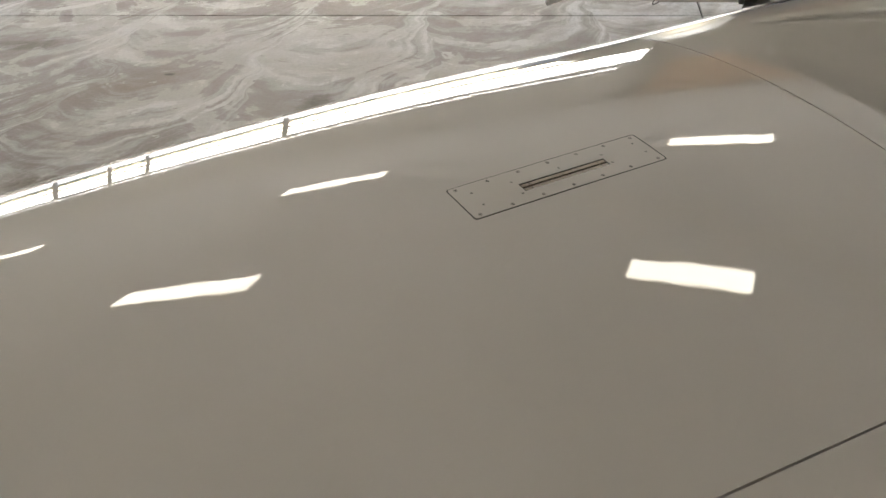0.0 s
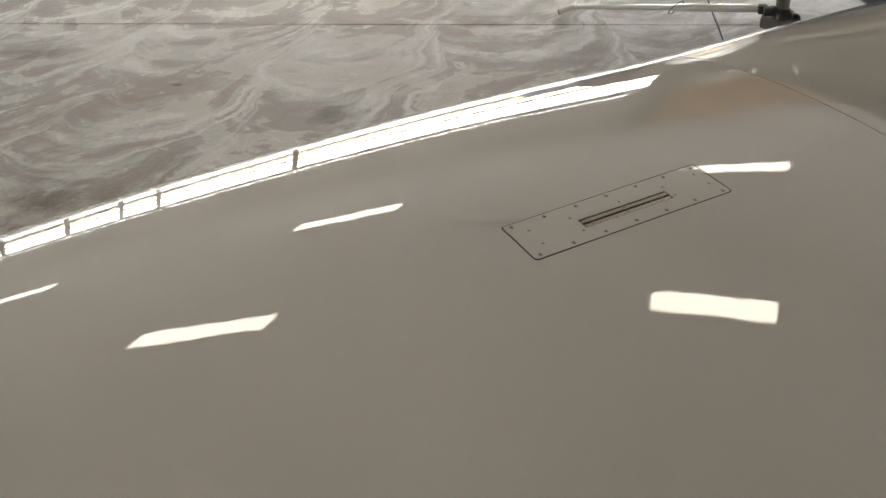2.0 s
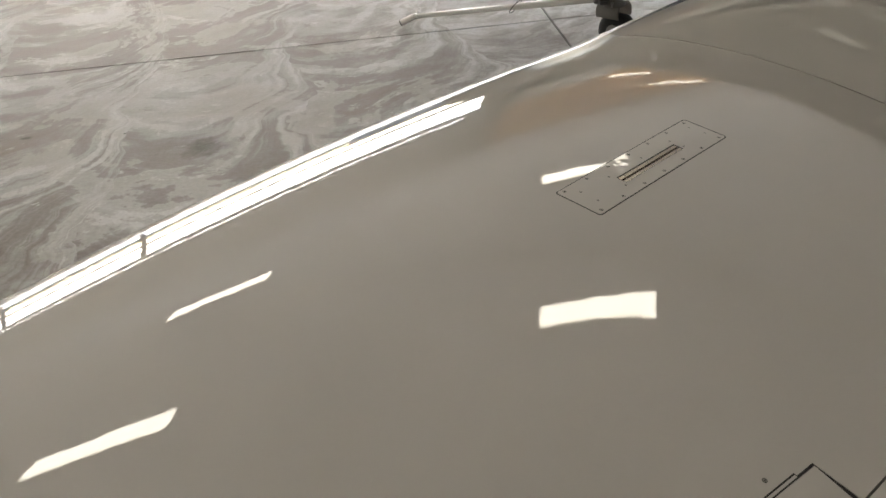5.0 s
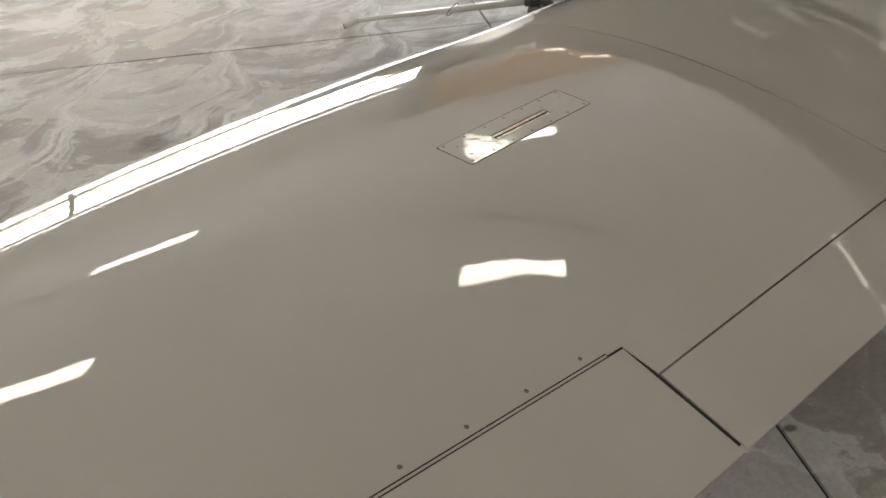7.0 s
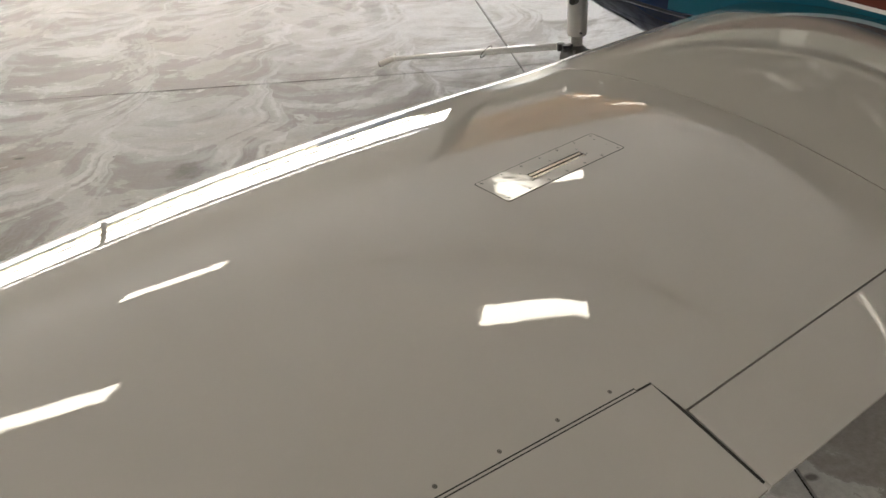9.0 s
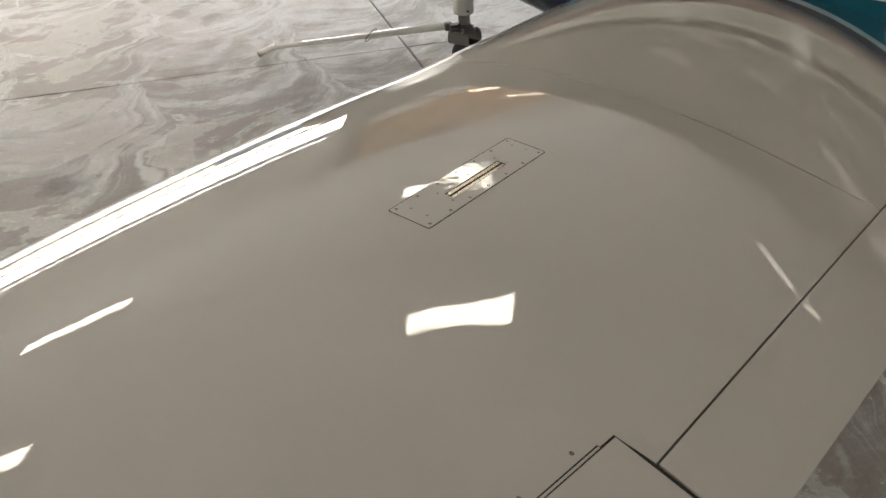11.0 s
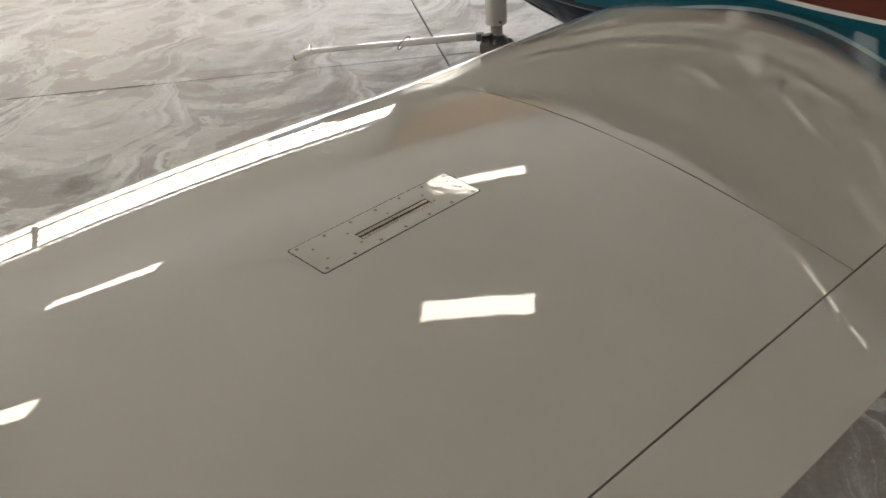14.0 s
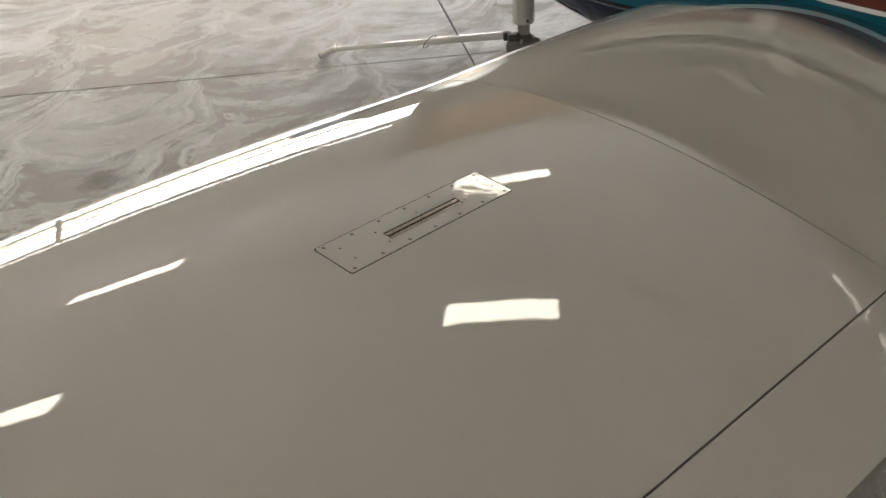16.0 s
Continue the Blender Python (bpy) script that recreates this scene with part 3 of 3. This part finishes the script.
def outline(inset, n=6, radius=0.0045):
    """The plate's outline as u, v, with rounded corners."""
    pts = []
    w, h = PLATE_A - inset, PLATE_B - inset
    r = radius
    for cx, cy, a0, steps in ((w - r, h - r, 0, 24), (-w + r, h - r, 90, 5), (-w + r, -h + r, 180, 24), (w - r, -h + r, 270, 5)):
        for k in range(n + 1):
            a = radians(a0 + 90 * k / n)
            pts.append((cx + r * math.cos(a), cy + r * math.sin(a)))
        ex, ey = ((-w + r, cy + r), (cx - r, -h + r), (w - r, cy - r), (cx + r, h - r))[a0 // 90]
        px, py = pts[-1]
        pts += [(px + (ex - px) * k / steps, py + (ey - py) * k / steps) for k in range(1, steps)]
    return [((x / PLATE_A + 1) / 2, (1 - y / PLATE_B) / 2) for x, y in pts]


def brake_plate():
    us = sorted({0.03 + 0.94 * k / 36 for k in range(37)} | {SU0, SU1})
    vs = sorted({0.1 + 0.8 * k / 12 for k in range(13)} | {SV0, SV1})
    grid = [[plate_point(u, v) for v in vs] for u in us]

    def hole(i, j):
        return us[i] >= SU0 - 1e-6 and us[i + 1] <= SU1 + 1e-6 and vs[j] >= SV0 - 1e-6 and vs[j + 1] <= SV1 + 1e-6

    bm = sheet(grid, hole=hole, flip=True)
    inner = [(us[0], v) for v in vs] + [(u, vs[-1]) for u in us[1:]] + [(us[-1], v) for v in vs[::-1][1:]] + [(u, vs[0]) for u in us[::-1][1:-1]]
    rim = [plate_point(u, v) for u, v in outline(0.0004)]
    loop = [bm.verts.new(plate_point(u, v)) for u, v in inner]
    ring = [bm.verts.new(p) for p in rim]
    ed = [bm.edges.new((lp[i], lp[(i + 1) % len(lp)])) for lp in (loop, ring) for i in range(len(lp))]
    bmesh.ops.bridge_loops(bm, edges=ed)
    low = [bm.verts.new((p[0], p[1], p[2] - 0.0012)) for p in rim]
    for i in range(len(ring)):
        j = (i + 1) % len(ring)
        bm.faces.new((ring[i], low[i], low[j], ring[j]))
    bmesh.ops.remove_doubles(bm, verts=bm.verts, dist=0.00002)
    bmesh.ops.recalc_face_normals(bm, faces=bm.faces)
    plate = part("speed_brake_plate", bm, PLATE_PAINT, airplane, "flush cream plate with a slotted speed brake", smooth=True)
    plate.data.set_sharp_from_angle(angle=radians(30))
    # black ring on the solid skin, standing in for the shaded gap round the plate
    a, b = outline(-0.0014, radius=0.0055), outline(0.0006)
    bm = bmesh.new()
    va = [bm.verts.new((plate_point(u, v)[0], plate_point(u, v)[1], top(*plate_point(u, v)[:2])[2] + 0.0003)) for u, v in a]
    vb = [bm.verts.new((plate_point(u, v)[0], plate_point(u, v)[1], top(*plate_point(u, v)[:2])[2] + 0.0003)) for u, v in b]
    for i in range(len(va)):
        j = (i + 1) % len(va)
        bm.faces.new((va[i], va[j], vb[j], vb[i]))
    part("gap_shade", bm, DARK, plate, "dark ring painted as the shaded gap")
    # slot well
    lift0, lift1 = 0.0, -0.012
    cor = [(SU0, SV0), (SU1, SV0), (SU1, SV1), (SU0, SV1)]
    bm = bmesh.new()
    t4 = [bm.verts.new(plate_point(u, v, lift0)) for u, v in cor]
    l4 = [bm.verts.new(plate_point(u, v, lift1)) for u, v in cor]
    for i in range(4):
        bm.faces.new((t4[i], t4[(i + 1) % 4], l4[(i + 1) % 4], l4[i]))
    bm.faces.new(l4)
    part("slot_well", bm, DARK, plate, "dark slot well")
    for va_, vb_, name in ((SV0 + 0.028, 0.548, "front_cap"), (0.598, SV1 - 0.014, "rear_cap")):
        bm = bmesh.new()
        q = [(SU0 + 0.004, va_), (SU1 - 0.004, va_), (SU1 - 0.004, vb_), (SU0 + 0.004, vb_)]
        t4 = [bm.verts.new(plate_point(u, v, -0.0004)) for u, v in q]
        l4 = [bm.verts.new(plate_point(u, v, -0.006)) for u, v in q]
        bm.faces.new(t4[::-1])
        for i in range(4):
            bm.faces.new((t4[i], t4[(i + 1) % 4], l4[(i + 1) % 4], l4[i]))
        cap = part(name, bm, BLADE, plate, "brushed metal blade cap")
        for u in (0.335, 0.515, 0.70):
            ob = screw(SMALL, plate_on(u, (va_ + vb_) / 2, -0.0003) @ Matrix.Diagonal((0.7, 0.7, 0.7, 1)), plate)
    for k in range(7):
        for v in (0.085, 0.915):
            screw(BIG, plate_on(0.033 + 0.934 * k / 6, v), plate)
    for u, v in ((0.082, 0.29), (0.082, 0.69), (0.272, 0.33), (0.27, 0.72), (0.52, 0.33), (0.762, 0.63), (0.755, 0.33), (0.945, 0.27), (0.955, 0.62)):
        screw(SMALL, plate_on(u, v), plate)


PLATE_PAINT, qn, ql, qb = material("plate_cream_paint", (0.440, 0.414, 0.383), 0.03)
qv = coords(qn, ql)
qb.inputs["IOR"].default_value = 2.0
bump(qn, ql, qb, noise_tex(qn, ql, qv, 55.0, 3), 1.0, 0.00016)
BLADE, hn, hl, hb = material("brushed_blade", (0.5, 0.44, 0.37), 0.16, 0.8)
hl.new(ramp(hn, hl, noise_tex(hn, hl, coords(hn, hl, (3, 400, 400)), 3.0), [(0.3, (0.36, 0.31, 0.26)), (0.7, (0.50, 0.44, 0.37))]), hb.inputs["Base Color"])
brake_plate()


# ---- nose gear ----
def nose_gear():
    x, y = 2.545, 1.86
    part("strut_tube", tube([(x, y, 0.80), (x, y, 0.372), (x, y, 0.362), (x, y, 0.352), (x, y, 0.352)], [0.052, 0.052, 0.052, 0.046, 0.03], 28), WHITE, airplane, "white nose gear strut tube", smooth=False)
    part("strut_bolt", tube([(x - 0.03, y - 0.045, 0.375), (x - 0.034, y - 0.054, 0.375)], [0.006, 0.006], 10), GUNMETAL, airplane)
    part("strut_piston", tube([(x, y, 0.36), (x, y, 0.24)], [0.03, 0.03], 24), STEEL, airplane, "bare steel oleo piston")
    part("link_boss", tube([(x - 0.05, y - 0.02, 0.545), (x - 0.085, y - 0.03, 0.545)], [0.022, 0.018], 16), GUNMETAL, airplane)
    fork = bmesh.new()
    for r, flip in ((0.060, False), (0.053, True)):
        rows = []
        for k in range(17):
            a = radians(-25 + 230 * k / 16)
            rows.append([(x + 0.02 + r * math.cos(a), y - 0.05, 0.222 + r * math.sin(a)), (x + 0.02 + r * math.cos(a), y + 0.08, 0.222 + r * math.sin(a))])
        sheet(rows, bm=fork, flip=flip)
    for yy in (y - 0.05, y + 0.08):
        sheet([[(x + 0.02 + r * math.cos(radians(-25 + 230 * k / 16)), yy, 0.222 + r * math.sin(radians(-25 + 230 * k / 16))) for r in (0.060, 0.053)] for k in range(17)], bm=fork)
    part("fork", fork, FORK, airplane, "dark grey barrel-shaped nose fork", smooth=False)
    part("fork_collar", tube([(x, y, 0.258), (x, y, 0.272), (x, y, 0.29), (x, y, 0.30)], [0.055, 0.055, 0.04, 0.034], 24), FORK, airplane)
    for dx, dy in ((-0.045, -0.02), (0.045, -0.02), (0.0, 0.045)):
        part("fork_bolt", tube([(x + dx, y + dy, 0.262), (x + dx, y + dy, 0.285)], [0.008, 0.008], 6), STEEL, airplane)
    part("tow_lug", box(x - 0.06, y + 0.0, 0.285, x - 0.025, y + 0.03, 0.312, 0.008), GUNMETAL, airplane)
    pts = [(0.05, -0.040), (0.08, -0.045), (0.105, -0.04), (0.117, -0.025), (0.12, 0.0), (0.117, 0.025), (0.105, 0.04), (0.08, 0.045), (0.05, 0.040)]
    rings = []
    for k in range(41):
        a = 2 * math.pi * k / 40
        rings.append([(x + 0.075 + w, y + 0.03 + 0.84 * r * math.cos(a), 0.10 + 0.84 * r * math.sin(a)) for r, w in pts])
    wheel = part("nose_wheel", sheet(rings), RUBBER, airplane, "dark grey rubber nose tyre", smooth=True)
    part("hub", tube([(x + 0.035, y + 0.03, 0.10), (x + 0.115, y + 0.03, 0.10)], [0.042, 0.042], 24), STEEL, wheel, "metal wheel hub")


nose_gear()


# ---- tow bar ----
def tow_bar():
    bar = tagged(new("tow_bar"), "white metal tow bar hooked to the nose gear, grip on floor", "tow bar")
    a, b = Vector((1.075, 4.455, 0.30)), Vector((0.225, 5.285, 0.052))
    m = a + (b - a) * 0.40
    part("tube", tube([a, m], [0.019, 0.019], 16), WHITE, bar, "white painted outer tube")
    part("inner_tube", tube([m, b], [0.015, 0.014], 16), WHITE, bar)
    d = (b - a).normalized()
    g = b + Vector((-0.085, 0.02, -0.034))
    part("grip", tube([b - d * 0.02, b + d * 0.01, g], [0.017, 0.018, 0.018], 16), WHITE, bar, "worn white bent grip")
    part("grip_end", tube([g, g + (g - b).normalized() * 0.006], [0.0185, 0.017], 16), GUNMETAL, bar)
    part("cross_pin", tube([b + Vector((0.01, 0.035, 0.022)), b + Vector((0.0, -0.02, 0.006))], [0.007, 0.007], 10), WHITE, bar)
    ring = [m + Vector((0.0, 0.0, 0.0)) + 0.036 * (math.cos(q) * d.cross(Vector((0, 0, 1))).normalized() + math.sin(q) * Vector((0.25, -0.1, 0.9))) - d * 0.02 * math.sin(q) for q in [2 * math.pi * k / 24 for k in range(25)]]
    part("lock_ring", tube(ring, [0.0025] * 25, 6, caps=False), GUNMETAL, bar, "wire lock ring")
    yoke = box(1.065, 4.415, 0.282, 1.105, 4.455, 0.322, 0.010)
    box(1.085, 4.385, 0.285, 1.125, 4.425, 0.30, 0.005, bm=yoke)
    box(1.085, 4.385, 0.305, 1.125, 4.425, 0.32, 0.005, bm=yoke)
    part("yoke", yoke, GUNMETAL, bar, "dark steel hook yoke")


tow_bar()


# ---- hangar ----
X0, X1, Y0, Y1, TOP = -13.6, 11.0, -6.5, 13.6, 5.9
# doorway right of x 3.7 is unseen, added to let daylight onto the gear's floor
OPEN0, OPEN1, OPENZ = -13.0, 7.6, 3.5


def slabs():
    base = part("floor", box(X0, Y0, -0.3, X1, Y1, -0.012), DARK)
    tagged(base, "trowelled grey concrete hangar floor with saw-cut joints", "floor", kind="structure")
    w = 0.0058
    xs = [X0 - 0.5, 1.03 - 6.1 * 2, 1.03 - 6.1, 1.03, 1.03 + 6.1, X1 + 0.6]
    ys = [Y0, 5.13 - 6.1, 5.13, 5.13 + 6.1, Y1]
    for x0, x1 in zip(xs, xs[1:]):
        for y0, y1 in zip(ys, ys[1:]):
            bm = box(x0 + w, y0 + w, -0.2, x1 - w, y1 - w, 0.0, 0.003)
            for v in bm.verts:
                v.co.x -= 0.045 + 0.0345 * (v.co.y - 5.13)
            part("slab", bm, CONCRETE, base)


def setting(name, bm, mat, label, category):
    return tagged(part(name, bm, mat), label, category, kind="structure")


slabs()
setting("wall_south", box(X0, Y0 - 0.2, -0.1, X1, Y0, TOP), PALE_WALL, "pale grey sheet metal hangar wall", "wall")
setting("wall_east", box(X1, Y0 - 0.2, -0.1, X1 + 0.2, Y1 + 0.2, TOP), DARK_WALL, "brown board clad hangar wall", "wall")
setting("wall_west", box(X0 - 0.2, Y0 - 0.2, -0.1, X0, Y1 + 0.2, TOP), PALE_WALL, "pale grey sheet metal hangar wall", "wall")
north = box(OPEN1, Y1, -0.1, X1, Y1 + 0.2, TOP)
box(X0, Y1, OPENZ, OPEN1, Y1 + 0.2, OPENZ + 0.30, bm=north)
box(X0, Y1, OPENZ + 0.38, OPEN1, Y1 + 0.2, TOP, bm=north)
box(X0, Y1, -0.1, OPEN0, Y1 + 0.2, OPENZ, bm=north)
box(0.7, Y1, OPENZ + 0.30, OPEN1, Y1 + 0.2, OPENZ + 0.38, bm=north)
# added unseen panel: ends the bright doorway band reflected in the leading edge
setting("doorway_blocker", box(0.95, Y1 + 0.02, 1.35, 3.7, Y1 + 0.14, OPENZ - 0.004), GUNMETAL, "dark panel added in the doorway to cut its bright reflection", "door")
setting("wall_north", north, PALE_WALL, "hangar wall with a wide open doorway", "wall")
setting("ceiling", box(X0, Y0, TOP, X1, Y1, TOP + 0.2), ROOF, "pale insulated hangar ceiling", "ceiling")
setting("trim", box(1.5, Y1 - 0.06, 4.1, 8.2, Y1 - 0.003, 5.85), ORANGE, "tan orange panel high on the wall", "wall panel")
for z, h in ((0.95, 0.09), (1.5, 0.2), (2.25, 0.22), (3.05, 0.09)):
    setting("door_rail", box(OPEN0, Y1 + 0.05, z, 0.948, Y1 + 0.13, z + h), GUNMETAL, "dark steel rail across the hangar doorway", "rail")
for x, h in ((-5.2, 0.045), (-7.9, 0.03), (-8.7, 0.03), (-9.9, 0.04), (-11.4, 0.04)):
    setting("door_post", box(x - h, Y1 - 0.02, 0.0, x + h, Y1 + 0.04, OPENZ), GUNMETAL, "dark steel post in the hangar doorway", "post")
ground = part("ground", box(-400, -400, -0.6, 400, 800, -0.02), APRON)
tagged(ground, "sunlit pale concrete apron outside", "ground", kind="structure")
for y, d in ((17.5, 3.5), (32.0, 14.0)):
    setting("road", box(-400, y, -0.05, 400, y + d, -0.012), ASPHALT, "dark asphalt strip across the apron", "road")
shed = box(-9.0, 75.0, -0.1, 16.0, 85.0, 5.6)
box(-9.4, 74.6, 5.6, 16.4, 85.4, 6.1, bm=shed)
setting("backdrop_building", shed, GUNMETAL, "dark low building far across the apron", "building")
backdrop = part("backdrop", box(-400, 220, -0.1, 400, 224, 9.0), TREES)
tagged(backdrop, "distant dark tree line", "trees", kind="structure")


setting("wall_column", box(1.16, Y1 - 0.28, OPENZ, 1.46, Y1 - 0.003, TOP), GUNMETAL, "dark steel column beside the hangar doorway", "column")
beam = box(-14.0, -0.04, TOP - 0.07, 13.5, 0.04, TOP - 0.06)
box(-14.0, -0.015, TOP - 0.06, 13.5, 0.015, TOP - 0.012, bm=beam)
box(-14.0, -0.04, TOP - 0.012, 13.5, 0.04, TOP - 0.002, bm=beam)
setting("ceiling_beam", beam, ROOF, "pale grey steel beam under the hangar ceiling", "beam").matrix_world = pose(0, 7.95, 0, 0, 0, -19.8)

# ---- ceiling lights ----
def ceiling_light():
    lamp = tagged(new("ceiling_light"), "long warm white light fixture hung under the ceiling", "ceiling light", "hangar ceiling lights")
    part("housing", box(-0.63, -0.16, 0.0, 0.63, 0.16, 0.09, 0.02), WHITE, lamp, "white sheet metal housing")
    part("diffuser", box(-0.60, -0.13, -0.03, 0.60, 0.13, -0.002, 0.008), LIGHT, lamp, "glowing warm white diffuser")
    for x in (-0.5, 0.5):
        part("hanger", tube([(x, 0, 0.09), (x, 0, TOP - 5.0)], [0.006, 0.006], 6), STEEL, lamp)
    return lamp


first = ceiling_light()
spots = [(x, y) for y in (4.9, 8.0, 1.75) for x in (-10.9, -6.4, -1.95, 2.6) if (x, y) != (2.6, 1.75)]
# unseen extra rows over and behind the camera, added to brighten the rear wing
spots += [(-6.4 + 2.25 * k, y) for k in range(5) for y in (-4.45, -2.9, -1.35, 0.2)]
first.matrix_world = pose(*spots[0], 5.0)
for x, y in spots[1:]:
    copy_thing(first, pose(x, y, 5.0))


def tube_light(a, b, r=0.0035):
    """A bare thin tube under a small batten."""
    a, b = Vector(a), Vector(b)
    lamp = tagged(new("tube_light"), "thin bare tube light hung near the doorway wall", "tube light", "bare tube lights")
    part("tube", tube([a, b], [r, r], 8), LIGHT, lamp, "glowing tube")
    part("batten", tube([a + Vector((0, 0, r + 0.008)), b + Vector((0, 0, r + 0.008))], [0.006, 0.006], 4), WHITE, lamp)
    for f in (0.1, 0.9):
        q = a + (b - a) * f
        part("hanger", tube([q + Vector((0, 0, 0.015)), (q.x, q.y, TOP)], [0.005, 0.005], 6), STEEL, lamp)
    return lamp


tube_light((3.46, 13.40, 4.25), (4.35, 13.40, 4.72), 0.012)
tube_light((4.50, 13.40, 5.17), (5.96, 13.40, 5.75), 0.010)
tube_light((7.25, 5.92, 5.0), (7.66, 5.36, 5.0), 0.005)
tube_light((7.80, 5.20, 5.0), (7.98, 5.02, 5.0), 0.005)
